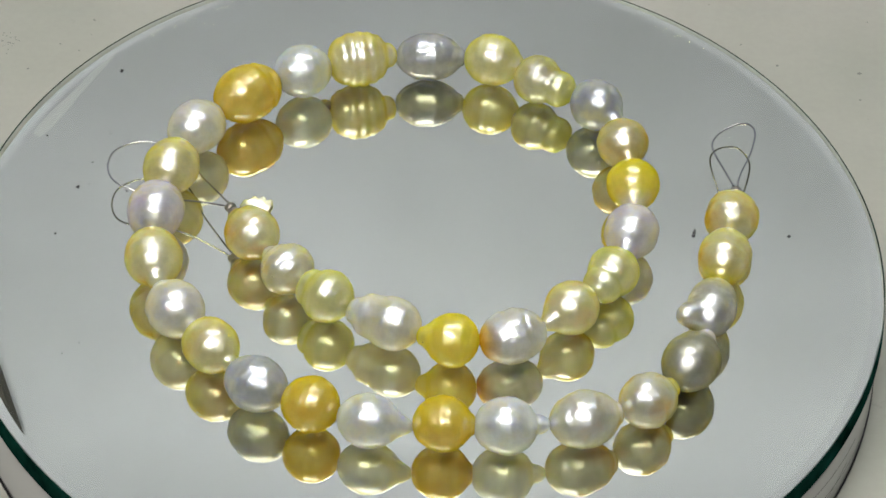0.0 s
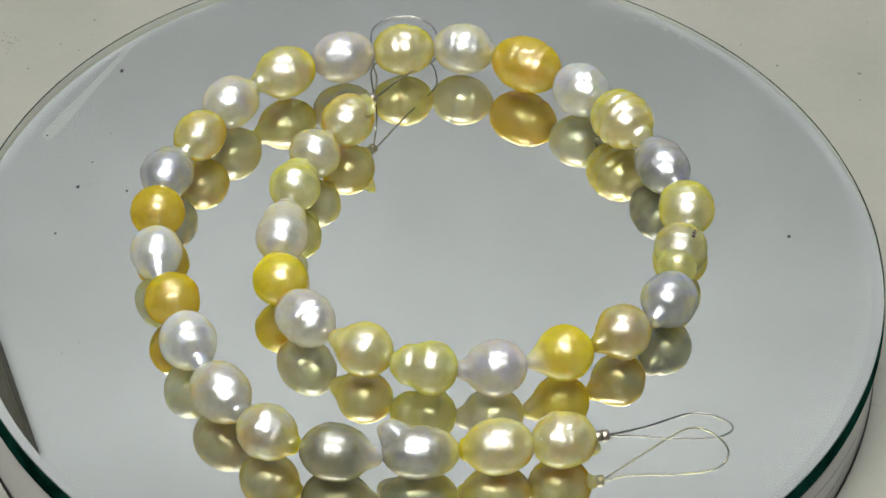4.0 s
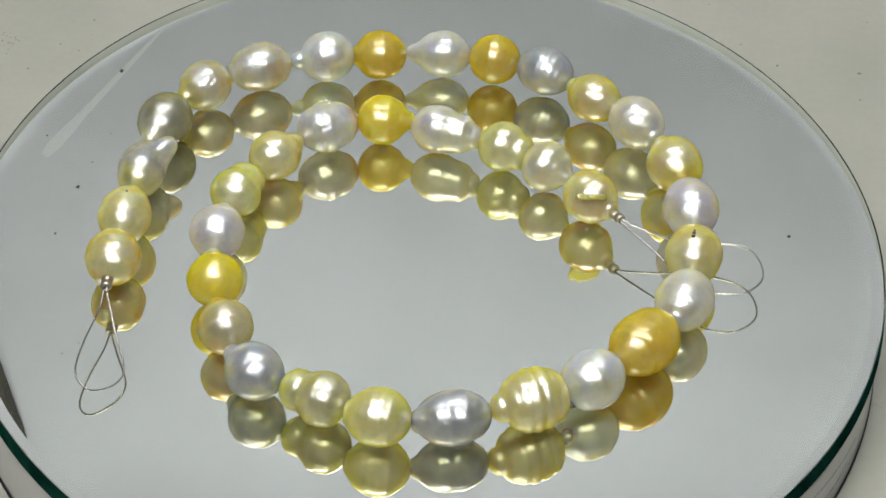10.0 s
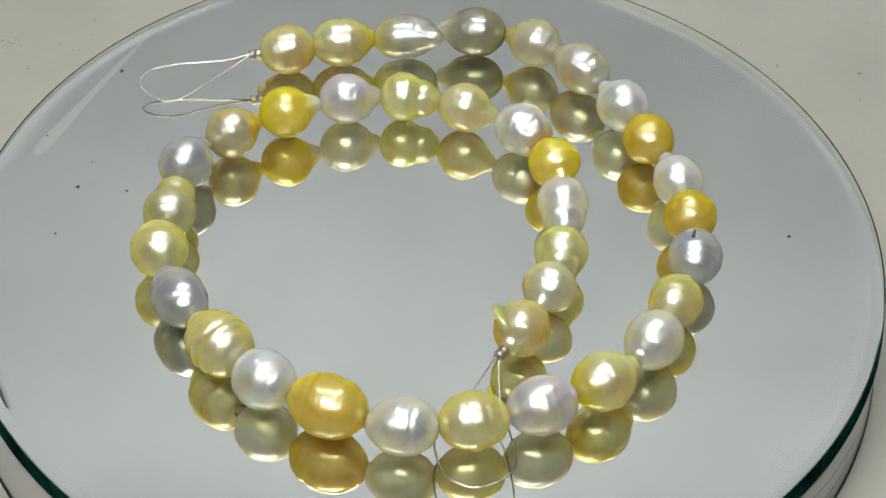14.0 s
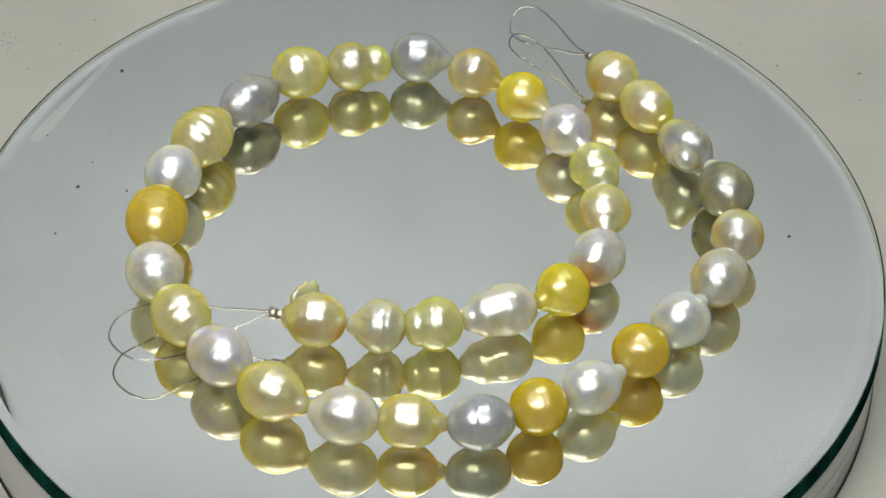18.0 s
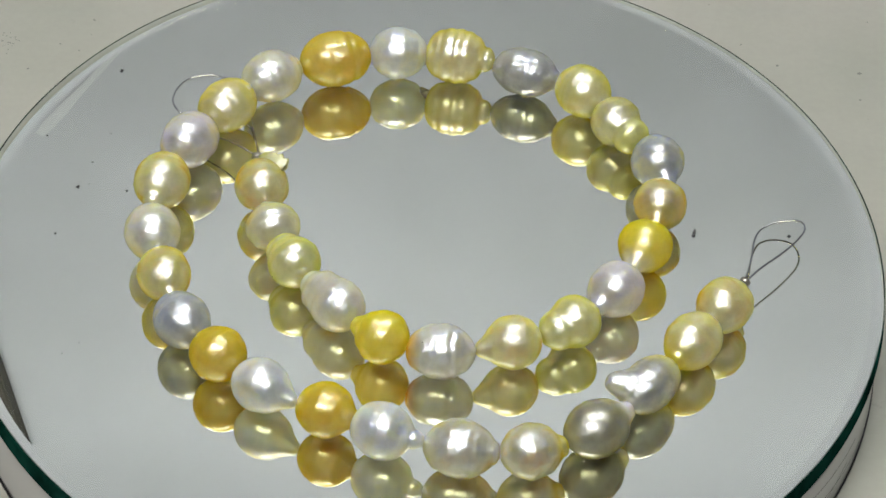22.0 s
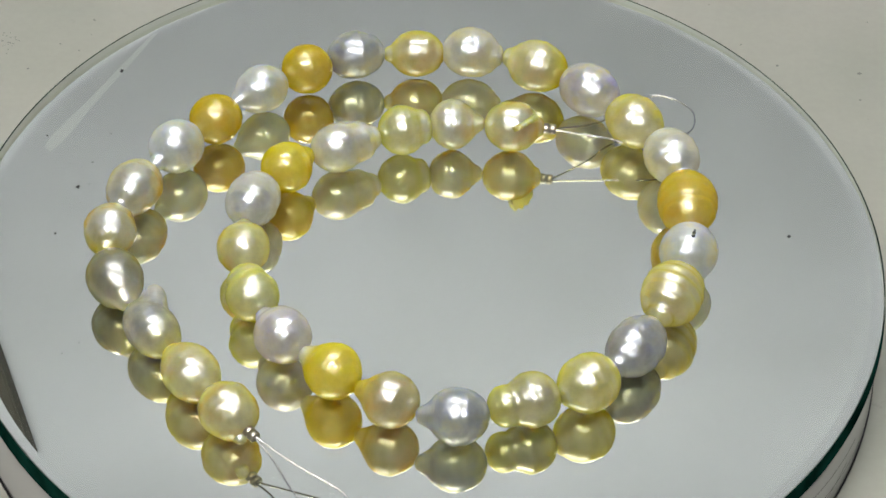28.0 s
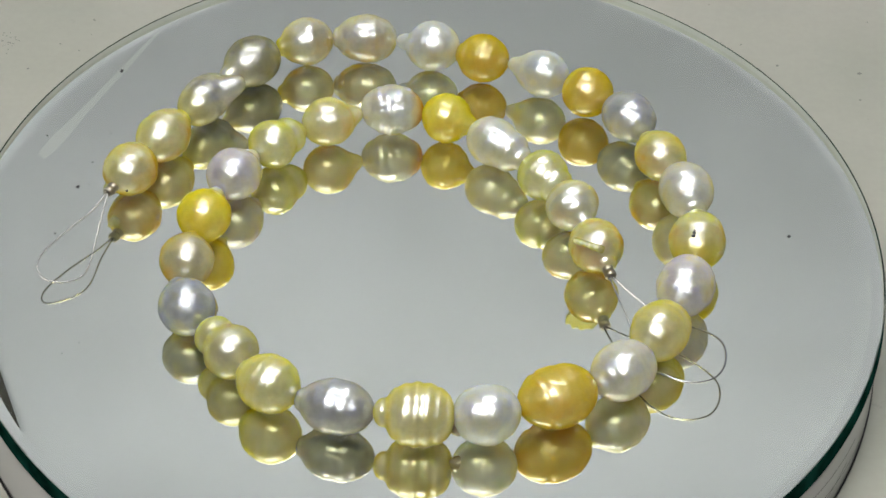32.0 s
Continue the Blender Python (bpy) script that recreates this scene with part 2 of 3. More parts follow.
def lens_dust():
    rng = random.Random(8)
    bm = bmesh.new()
    d = 0.03
    for x, y, r in DUST:
        r = r if r > 0.72 else 0.8 * r
        ring = []
        for k in range(9):
            a = 2 * math.pi * k / 9
            q = r * rng.uniform(0.75, 1.2)
            ring.append(bm.verts.new(((x + q * math.cos(a)) * d * MM, (-y + q * math.sin(a)) * d * MM, -d)))
        top = bm.verts.new((x * d * MM, -y * d * MM, -d - 0.4 * r * d * MM))
        for k in range(9):
            bm.faces.new((ring[k], ring[(k + 1) % 9], top))
        bm.faces.new(ring[::-1])
    ob = tagged(part("dust_specks", bm, SOOT), "tiny dark dust specks on the glass before the lens", "dust", kind="stuff")
    ob.matrix_world = STAND


def pale_slip():
    """A flat pale pinkish slip lying beside the turntable."""
    bm = lathe([(0, 0), (0.013, 0), (0.013, 0.0002), (0, 0.0002)], 40)
    for v in bm.verts:
        v.co.x *= 1.5
    m, nt, b = material("pale pink", (0.62, 0.56, 0.53, 1), 0.7)
    bump(nt, b, noise_node(nt, 300, 3, coords(nt)), 0.1, 0.001)
    ob = tagged(part("pale_slip", bm, m, smooth=False), "flat pale pinkish slip lying on the table", "paper")
    ob.matrix_world = pose(-0.1048, 0.0495, TABLE_TOP + 0.0001, 0, 0, 25)


DIRT = ((-81.6, 65.6, 0.25), (-76.2, 73.8, 0.25), (-70.3, 77.1, 0.18), (-72.1, 71.8, 0.2), (70.4, 74.3, 0.28), (87.1, 72.6, 0.4), (63.5, 80.7, 0.2), (90.6, 89.5, 0.2), (86.3, 64.2, 0.25))


def oval(profile, w, h):
    """A lathed body stretched to half width w and half height h."""
    bm = lathe(profile, 64)
    for v in bm.verts:
        v.co.x *= w
        v.co.y *= h
    return bm


def lamps():
    lamp = tagged(empty("panel_lamp", (0, 0, 0)), "glowing white panel lamp on a black stand behind the camera", "lamp")
    m = look((-0.06, -0.25, 0.61), (0, 0, 0))
    w, h = 0.22, 0.07
    lamp.matrix_world = Matrix.Translation((0, -0.62, TABLE_TOP))
    inv = lamp.matrix_world.inverted()
    case = part("case", oval([(0, 0.03), (0.98, 0.03), (1.0, 0.025), (1.0, 0.0), (0, 0.0)], w + 0.012, h + 0.012), LAMP_CASE, lamp, smooth=False)
    case.matrix_basis = inv @ m
    panel = part("diffuser", oval([(0, -0.0005), (1.0, -0.0005), (1.0, -0.003), (0, -0.003)], w, h), glow("lamp diffuser", LAMP_GLOW, (1.0, 0.995, 0.96, 1)), lamp, smooth=False)
    panel.matrix_basis = inv @ m
    part("arm", tube(spline([inv @ m @ Vector((0, -h - 0.005, 0.015)), inv @ m @ Vector((0, -h - 0.08, 0.04)), Vector((0, -0.05, 0.45)), Vector((0, 0.0, 0.012))], 8), 0.008, 12), LAMP_CASE, lamp)
    part("base_plate", lathe([(0, 0), (0.09, 0), (0.09, 0.010), (0.085, 0.013), (0, 0.013)], 48), LAMP_CASE, lamp)
    # Added fill light, unseen: brightens the far wall that the mirror shows.
    fill_lamp = tagged(empty("ceiling_fill", (0, 0.62, CEILING)), "glowing panel added at the ceiling, out of view, to brighten the mirrored wall", "ceiling light")
    part("housing", box(-0.65, -0.20, -0.035, 0.65, 0.20, 0.0, 0.004), WHITE_PLASTIC, fill_lamp, smooth=False)
    part("diffuser", box(-0.62, -0.17, -0.06, 0.62, 0.17, -0.0355, 0.004), glow("fill diffuser", CEILING_FILL_GLOW, (0.98, 1.0, 0.975, 1)), fill_lamp, smooth=False)


def dark_stand_in():
    # Added panel: stands in for the unknown dark thing mirrored as a wedge.
    board = box(-0.14, 0, -0.35, 0.14, 0.02, 0.35, 0.002)
    ob = tagged(part("dark_stand_in", board, DARK_PANEL, smooth=False), "narrow dark panel added on the wall, mirrored as a dark wedge", "board")
    ob.matrix_world = pose(-0.578, 1.277, 1.56, 0, 6.85, 0)


def shade_screen():
    """Added unseen black cloth screen on a pole behind the camera; darkens pearl reflections."""
    screen = tagged(empty("screen", (0, -0.66, FLOOR)), "black screen on a thin pole, added unseen behind the camera to darken the pearls' reflections", "screen")
    inv = Matrix.Translation((0, 0.66, -FLOOR))
    m = inv @ look((0, -0.50, 0.50), (0, 0, 0))
    ob = part("cloth", box(-0.36, -0.24, 0.0, 0.36, 0.12, 0.008, 0.002), DARK_PANEL, screen, smooth=False)
    ob.matrix_basis = m
    part("pole", tube([Vector((0, 0, 0.01)), Vector((0, 0, 1.10)), m @ Vector((0, -0.10, 0.012))], 0.008, 12), LAMP_CASE, screen)
    part("base_plate", lathe([(0, 0), (0.12, 0), (0.12, 0.010), (0.115, 0.013), (0, 0.013)], 48), LAMP_CASE, screen)


def mirror_streak():
    """A slim pale ribbon set aslant on the wall, wider towards its lower end."""
    # Added: stands in for the unknown bright thing mirrored near the rim.
    bm = bmesh.new()
    rows = []
    for x, h in ((-0.1, 0.004), (-0.085, 0.0058), (-0.06, 0.0055), (-0.03, 0.0036), (0.0, 0.003), (0.05, 0.0024), (0.098, 0.0012)):
        rows.append([bm.verts.new((x, 0.0, z)) for z in (-h, h)])
    for p, q in zip(rows, rows[1:]):
        bm.faces.new((p[0], q[0], q[1], p[1]))
    ob = tagged(part("mirror_streak_strip", bm, wall_material("pale streak", (0.525, 0.548, 0.68, 1)), smooth=False), "slim pale strip added aslant on the wall, mirrored as a bright streak", "tape")
    ob.matrix_world = pose(-0.318, 1.2995, 1.068, 0, 52, 0)


# ---- turntable and mirror ----
def turntable():
    base = tagged(empty("turntable", (HUB.x, HUB.y, TABLE_TOP)), "low round white plastic turntable standing on the table", "turntable")
    h = GLASS_BOTTOM - 0.0008 - TABLE_TOP
    R = RADIUS
    part("body", lathe([(0, 0.0006), (R * 1.007, 0.0006), (R * 1.007, 0.0015), (R * 0.9995, h - 0.0004), (R * 0.997, h), (0, h)]), WHITE_PLASTIC, base)
    # Black ring paints the shadow gap between body and table.
    part("gap_shadow", lathe([(R * 0.9, 0), (R * 1.0105, 0), (R * 1.0105, 0.0005), (R * 0.9, 0.0005)], closed=True), GAP_BACKING_BLACK, base, "thin black ring painted in for the shadow gap under the body")
    # Fine dark lines paint the table's reflection in the glossy side.
    for a0, z0, a1, z1 in ((-36.5, -8.9, -24.0, -10.8), (-33.0, -13.2, -21.0, -15.6), (-34.0, -14.6, -26.5, -13.0)):
        arc = []
        for k in range(15):
            a, z = radians(a0 + (a1 - a0) * k / 14), z0 + (z1 - z0) * k / 14
            r = R * (1.007 - 0.0075 * max(z + 16.7, 0) / 12.8)
            arc.append(Vector((r * math.cos(a), r * math.sin(a), z * MM - TABLE_TOP)))
        part("mirrored_line", tube(arc, 0.05 * MM, 6), DIRT_AND_REFLECTION_GREY, base, "fine dark line painted along the side for a reflected table line")


def rim_height(a):
    """Height of the bevel's outer edge round the disc: the edge was ground unevenly."""
    return (0.05 + 0.42 * math.cos(a + radians(100))) * MM


def uneven_ring(inner, outer, n=256):
    """A band between two edges given as functions of the angle that return (radius, z)."""
    bm = bmesh.new()
    rows = [[bm.verts.new((r * math.cos(a), r * math.sin(a), z)) for r, z in (inner(a), outer(a))] for a in (2 * math.pi * k / n for k in range(n))]
    for k in range(n):
        (p, q), (u, v) = rows[k], rows[(k + 1) % n]
        bm.faces.new((p, q, v, u))
    bmesh.ops.recalc_face_normals(bm, faces=bm.faces[:])
    return bm


def mirror_disc():
    disc = tagged(empty("mirror_disc"), "round silver mirror with a dark green glass edge", "mirror")
    R = RADIUS
    B = R - 0.0022
    part("glass_face", lathe([(0, GLASS_TOP), (B, GLASS_TOP)], smooth_n), CLEAR, disc, "clear flat glass face")
    part("bevel", uneven_ring(lambda a: (B, GLASS_TOP), lambda a: (R - 0.0001, rim_height(a) + 0.0001)), CLEAR_BEVEL, disc, "clear bevelled rim of the glass", smooth=False)
    part("silvering", lathe([(0, SILVER), (B, SILVER)], smooth_n), SILVERED, disc, "silver mirror backing")
    part("bevel_silvering", lathe([(B, SILVER), (R - 0.0001, SILVER + 0.00017)], smooth_n), SILVERED, disc, "silver backing under the bevel")
    part("glass_edge", uneven_ring(lambda a: (R, rim_height(a)), lambda a: (R + 0.0004, GLASS_BOTTOM)), EDGE, disc, "dark green polished glass edge", smooth=False)
    # Added lining: its pale colour holds the brightness seen inside the clear edge.
    part("edge_lining", uneven_ring(lambda a: (R - 0.0003, rim_height(a) + 0.00005), lambda a: (R - 0.0003, SILVER)), PALE_EDGE, disc, "pale lining added inside the edge for its light look", smooth=False)
    part("edge_arris", uneven_ring(lambda a: (R - 0.00012, rim_height(a) + 0.0001), lambda a: (R, rim_height(a))), EDGE, disc, "thin dark line where bevel and edge meet", smooth=False)
    part("backing_board", lathe([(0, GLASS_BOTTOM - 0.0006), (R - 0.0003, GLASS_BOTTOM - 0.0006), (R - 0.0003, SILVER - 0.0006), (0, SILVER - 0.0006)], smooth_n), GAP_BACKING_BLACK, disc, "dark backing under the silvering")
    return disc


smooth_n = 256

# ---- the strand ----
# centre of each pearl on the disc, millimetres, from the free outer end to the inner end
PLACE = ((53.7, 4.4), (51.7, -6.3), (48.8, -17.9), (45.0, -30.0), (37.5, -39.4), (27.1, -44.2), (15.2, -46.2), (4.4, -46.3), (-6.8, -46.1), (-17.1, -43.2), (-26.2, -39.1), (-33.9, -31.3),
         (-41.1, -22.9), (-45.8, -11.8), (-46.8, 0.3), (-45.4, 11.8), (-41.9, 22.7), (-33.5, 32.0), (-23.9, 39.2), (-12.9, 43.3), (-0.2, 45.3), (11.6, 44.5), (21.3, 38.9), (31.2, 32.3),
         (35.3, 21.8), (36.6, 10.5), (35.7, -1.0), (31.8, -11.4), (24.6, -19.9), (15.3, -26.5), (4.6, -27.7), (-6.2, -23.8), (-16.3, -18.5), (-23.5, -12.25), (-30.0, -4.0))

WHITE = srgb(209, 205, 184)
COOL = srgb(207, 210, 205)
SILVER_GREY = srgb(162, 166, 166)
LAVENDER = srgb(203, 197, 196)
STAIN = srgb(209, 197, 128)
AMBER = srgb(200, 162, 10)
CREAM = srgb(207, 200, 124)
PALE_GOLD = srgb(209, 197, 102)
YELLOW = srgb(212, 196, 34)
LEMON = srgb(206, 200, 104)
GOLD = srgb(198, 173, 28)
ORANGE = srgb(190, 157, 18)
GREENISH = srgb(202, 201, 108)
OLIVE = srgb(140, 132, 70)

# across (mm), length wish (mm), body, second colour, its share, shape, words
# shape: drop = taper towards the next (+) or the former (-) pearl; rings = grooves along it; rough = wrinkles
PEARLS = (
    (9.4, 9.6, CREAM, AMBER, 0.5, dict(rough=0.25, lump=(-0.98, 0.25, -0.3), lump_color=srgb(206, 190, 150)), "round cream pearl with golden patches and an end nub"),
    (9.3, 10.8, CREAM, AMBER, 0.35, dict(drop=0.25, tail=YELLOW, tail_dir=1, tail_from=2.5), "oval cream pearl with a yellow flush"),
    (8.5, 10.4, srgb(158, 157, 138), WHITE, 0.4, dict(spike=(0.73, -0.6, 0.33), rough=0.1, tail=CREAM, tail_dir=-1), "silver grey pearl with a pointed side spike"),
    (9.5, 11.4, srgb(134, 133, 104), OLIVE, 0.4, dict(drop=-0.5, tail=srgb(214, 208, 182), tail_dir=-1, tail_from=2.6, rough=0.1), "grey olive drop pearl with a whitish tip"),
    (9.0, 10.2, srgb(194, 189, 150), AMBER, 0.35, dict(drop=-0.35, rough=0.3, tail=YELLOW, tail_dir=-1, tail_from=2.0), "wrinkled cream pearl with a yellow side"),
    (9.3, 9.9, srgb(190, 187, 160), AMBER, 0.35, dict(drop=-0.2, rough=0.25), "pale grey pearl with a yellow flush"),
    (9.6, 11.6, COOL, STAIN, 0.3, dict(lobes=((0.16, 0.84, 1.0), (-0.70, 0.25, 0.34), (-0.86, 0.14, 0.24)), rough=0.08), "cool white pearl with a narrow neck"),
    (9.1, 10.2, GOLD, ORANGE, 0.35, dict(drop=-0.2, rough=0.1), "deep golden pearl with a slight taper"),
    (8.9, 12.2, COOL, STAIN, 0.35, dict(drop=-0.6), "cool white drop-shaped pearl"),
    (9.4, 9.8, GOLD, ORANGE, 0.25, dict(rough=0.15), "round golden pearl"),
    (9.1, 8.4, SILVER_GREY, STAIN, 0.3, dict(rough=0.22), "round blue-grey silver pearl"),
    (9.0, 10.0, srgb(204, 195, 102), AMBER, 0.4, dict(lobes=((0.1, 0.9, 1.0), (-0.74, 0.27, 0.36)), rough=0.12), "greenish yellow drop-shaped pearl"),
    (9.5, 10.8, WHITE, STAIN, 0.4, dict(drop=0.2), "white pearl with a rosy sheen"),
    (9.8, 11.6, CREAM, AMBER, 0.3, dict(drop=-0.4, tail=YELLOW, tail_dir=1, tail_from=2.6), "cream drop-shaped pearl with a yellow end"),
    (9.8, 11.0, LAVENDER, STAIN, 0.35, dict(rough=0.25), "lavender white pearl with dimples"),
    (9.7, 10.6, PALE_GOLD, CREAM, 0.4, dict(), "smooth pale golden pearl"),
    (9.7, 10.8, WHITE, STAIN, 0.3, dict(drop=0.15, rough=0.2), "large round white pearl"),
    (10.6, 12.4, srgb(202, 177, 48), AMBER, 0.3, dict(rings=(0.38,), depth=0.05, rough=0.15), "large orange golden oval pearl with a groove"),
    (10.0, 10.8, COOL, STAIN, 0.35, dict(rough=0.16, lump=(0.95, 0.1, -0.42), lump_color=srgb(112, 82, 30), lump_words="small brown nub"), "large smooth white pearl with a brown nub"),
    (10.4, 12.4, PALE_GOLD, CREAM, 0.4, dict(lobes=((-0.66, 0.34, 0.80), (-0.34, 0.52, 0.985), (0.0, 0.50, 1.0), (0.30, 0.42, 0.88), (0.72, 0.27, 0.46)), rings=(-0.52, -0.2, 0.1, 0.38), depth=0.048, rough=0.1), "pale golden beehive pearl with deep rings"),
    (9.2, 11.8, srgb(164, 165, 162), srgb(104, 104, 102), 0.35, dict(rough=0.3, drop=0.25), "faceted silver grey pearl with dark veins"),
    (9.8, 11.6, LEMON, YELLOW, 0.3, dict(drop=0.15), "smooth lemon yellow oval pearl"),
    (9.2, 11.6, srgb(180, 174, 112), GREENISH, 0.4, dict(lobes=((-0.26, 0.74, 1.0), (0.5, 0.48, 0.76)), tail=GREENISH, tail_dir=1, rough=0.1), "silver pearl with yellow rings and a small head"),
    (9.6, 11.6, SILVER_GREY, LEMON, 0.25, dict(drop=0.55, rough=0.08), "blue-grey silver drop pearl with yellow spots"),
    (9.3, 12.0, srgb(188, 178, 116), AMBER, 0.4, dict(drop=0.55, tail=GOLD, tail_dir=1), "silvery cream drop pearl with a golden tail"),
    (9.4, 11.4, YELLOW, GOLD, 0.3, dict(drop=0.6, tail=WHITE, tail_dir=1, tail_from=2.4), "bright yellow drop pearl with a pale tail"),
    (9.5, 11.2, LAVENDER, STAIN, 0.35, dict(drop=0.45, rough=0.2), "lavender white pearl with a tapered tip and fine lines"),
    (9.1, 10.6, GREENISH, LEMON, 0.5, dict(lobes=((-0.22, 0.78, 1.0), (0.48, 0.44, 0.76), (0.8, 0.22, 0.45)), rough=0.2), "greenish yellow iridescent pearl"),
    (9.1, 11.4, CREAM, AMBER, 0.35, dict(drop=0.6), "cream yellow pearl with a tapered end"),
    (9.2, 10.6, srgb(198, 195, 182), COOL, 0.4, dict(rough=0.42, tail=srgb(204, 150, 16), tail_dir=1, tail_from=3.2), "wrinkled white pearl with an orange patch"),
    (9.2, 11.6, YELLOW, GOLD, 0.3, dict(drop=0.5, rough=0.1), "yellow pearl with a tapered end"),
    (9.1, 12.0, WHITE, STAIN, 0.4, dict(lobes=((-0.22, 0.78, 1.0), (0.38, 0.44, 0.82), (0.77, 0.23, 0.5)), rings=(0.1, 0.4, 0.62), depth=0.035, rough=0.15), "white ringed pearl"),
    (9.2, 9.9, GREENISH, CREAM, 0.5, dict(lobes=((-0.1, 0.9, 1.0), (0.66, 0.34, 0.7)), rough=0.08), "squat greenish cream pearl with rings"),
    (9.2, 10.6, srgb(205, 200, 150), AMBER, 0.25, dict(drop=0.6), "cream drop-shaped pearl"),
    (9.4, 8.6, CREAM, AMBER, 0.5, dict(fin=True, rough=0.15, drop=0.3), "pale yellow pearl with a jagged pointed fin"),
)


def step(a, b, x):
    t = min(max((x - a) / (b - a), 0), 1)
    return t * t * (3 - 2 * t)


def pearl_mesh(across, half, shape, seed):
    """A nacre body about the local x axis, with taper, lobes, grooves and wrinkles."""
    nu, nv = 44, 56
    r0 = across * 0.975 / 2
    drop, rough = shape.get("drop", 0), max(shape.get("rough", 0.12), 0.14)
    bm = bmesh.new()
    off = Vector((seed * 3.7, seed * 1.9, seed * 5.3))
    rings = []
    for i in range(nu + 1):
        u = math.pi * i / nu
        s = math.cos(u)
        q = math.sin(u)
        rad = r0 * q
        x = half * s
        if drop:
            # a round body with a narrower neck at one end
            k = s * (1 if drop > 0 else -1)
            e = min(abs(drop), 0.7)
            top = 1 - 0.7 * e
            mid, wid = (top - 1) / 2 * 0.7, (top + 1) / 2 * 1.03
            body = math.sqrt(max(1 - ((k - mid) / wid) ** 2, 0))
            slim = 0.18 + 0.35 * (0.7 - e)
            neck = (slim + (0.66 - slim) * (min(1 - k, 0.6) / 0.55) ** 1.25) * step(0.1, 0.5, k) * math.sqrt(max(1 - max(k - 0.88, 0) ** 2 / 0.0144, 0))
            rad = r0 * (body ** 12 + neck ** 12) ** (1 / 12)
        if shape.get("lobes"):
            rad = r0 * sum((h * math.sqrt(max(1 - ((s - c) / w) ** 2, 0))) ** 9 for c, w, h in shape["lobes"]) ** (1 / 9)
        for g in shape.get("rings", ()):
            rad *= 1 - shape["depth"] * math.exp(-((s - g) / 0.055) ** 2)
        # faint growth lines round the drilled axis
        rad *= 1 + 0.026 * noise.noise(Vector((s * 5, seed * 2.3, 0))) + 0.010 * noise.noise(Vector((s * 13, seed * 4.1, 5)))
        ring = []
        for j in range(nv):
            a = 2 * math.pi * j / nv
            p = Vector((x, 1.035 * rad * math.cos(a), rad * math.sin(a)))
            d = p.normalized()
            wob = noise.noise(d * 0.9 + off) * 0.22 + rough * (0.55 * noise.noise(d * 2.2 + off) + 0.30 * noise.noise(d * 5.5 + off * 2)) + 0.035 * noise.noise(d * 9.0 + off * 4)
            if rough > 0.35:
                wob += (rough - 0.35) * 0.5 * abs(noise.noise(d * 4.0 + off * 3))
            p += d * wob * (0.4 + 0.6 * q)
            sp = shape.get("spike")
            if sp:
                c = max(d.dot(Vector(sp).normalized()), 0)
                p += Vector(sp).normalized() * (2.9 * step(0.80, 1.0, c) ** 1.4)
            ring.append(p)
        rings.append(ring)
    low = min(p.z for ring in rings for p in ring)
    verts = []
    for i, ring in enumerate(rings):
        if i in (0, nu):
            c = sum(ring, Vector()) / nv
            verts.append([bm.verts.new(c * MM)])
        else:
            verts.append([bm.verts.new(p * MM) for p in ring])
    for a, b in zip(verts, verts[1:]):
        for k in range(nv):
            j = (k + 1) % nv
            if len(a) == 1:
                bm.faces.new((a[0], b[k], b[j]))
            elif len(b) == 1:
                bm.faces.new((a[k], b[0], a[j]))
            else:
                bm.faces.new((a[k], b[k], b[j], a[j]))
    bmesh.ops.recalc_face_normals(bm, faces=bm.faces[:])
    return bm, low * MM


def half_lengths():
    """Half lengths that let neighbours touch, near the wished ones."""
    n = len(PEARLS)
    rows, want = [], []
    for i in range(n):
        e = np.zeros(n)
        e[i] = 0.4
        rows.append(e)
        want.append(0.4 * PEARLS[i][1] / 2)
    for i in range(n - 1):
        e = np.zeros(n)
        w = 0.8 if i == n - 2 else 1.0
        e[i] = e[i + 1] = w
        rows.append(e)
        want.append(w * ((Vector(PLACE[i + 1]) - Vector(PLACE[i])).length - 0.05))
    return np.linalg.lstsq(np.array(rows), np.array(want), rcond=None)[0]


def bead_blob(place, size, seed):
    bm = bmesh.new()
    bmesh.ops.create_icosphere(bm, subdivisions=3, radius=1)
    for v in bm.verts:
        d = v.co.normalized()
        k = 1 + 0.25 * noise.noise(d * 1.7 + Vector((seed, 0, 0)))
        v.co = Vector(place) + Vector((d.x * size[0], d.y * size[1], d.z * size[2])) * k
    return bm


def fin_mesh():
    """A thin jagged tongue of nacre rising from the end pearl."""
    bm = bmesh.new()
    pts = [(-2.5, 0.0), (-2.6, 1.7), (-2.3, 3.1), (-1.6, 3.9), (-1.0, 3.2), (-0.2, 3.7), (0.4, 2.8), (1.2, 2.9), (1.6, 2.0), (2.4, 1.5), (2.6, 0.0)]
    front = [bm.verts.new((x * MM, -0.7 * MM * (1 - y / 7), y * MM)) for x, y in pts]
    back = [bm.verts.new((x * MM, 0.7 * MM * (1 - y / 7), y * MM)) for x, y in pts]
    bm.faces.new(front)
    bm.faces.new(back[::-1])
    n = len(pts)
    for k in range(n):
        j = (k + 1) % n
        bm.faces.new((front[k], back[k], back[j], front[j]))
    bmesh.ops.triangulate(bm, faces=bm.faces[:])
    bmesh.ops.bevel(bm, geom=bm.edges[:], offset=0.18 * MM, segments=1, affect="EDGES")
    bmesh.ops.recalc_face_normals(bm, faces=bm.faces[:])
    return bm


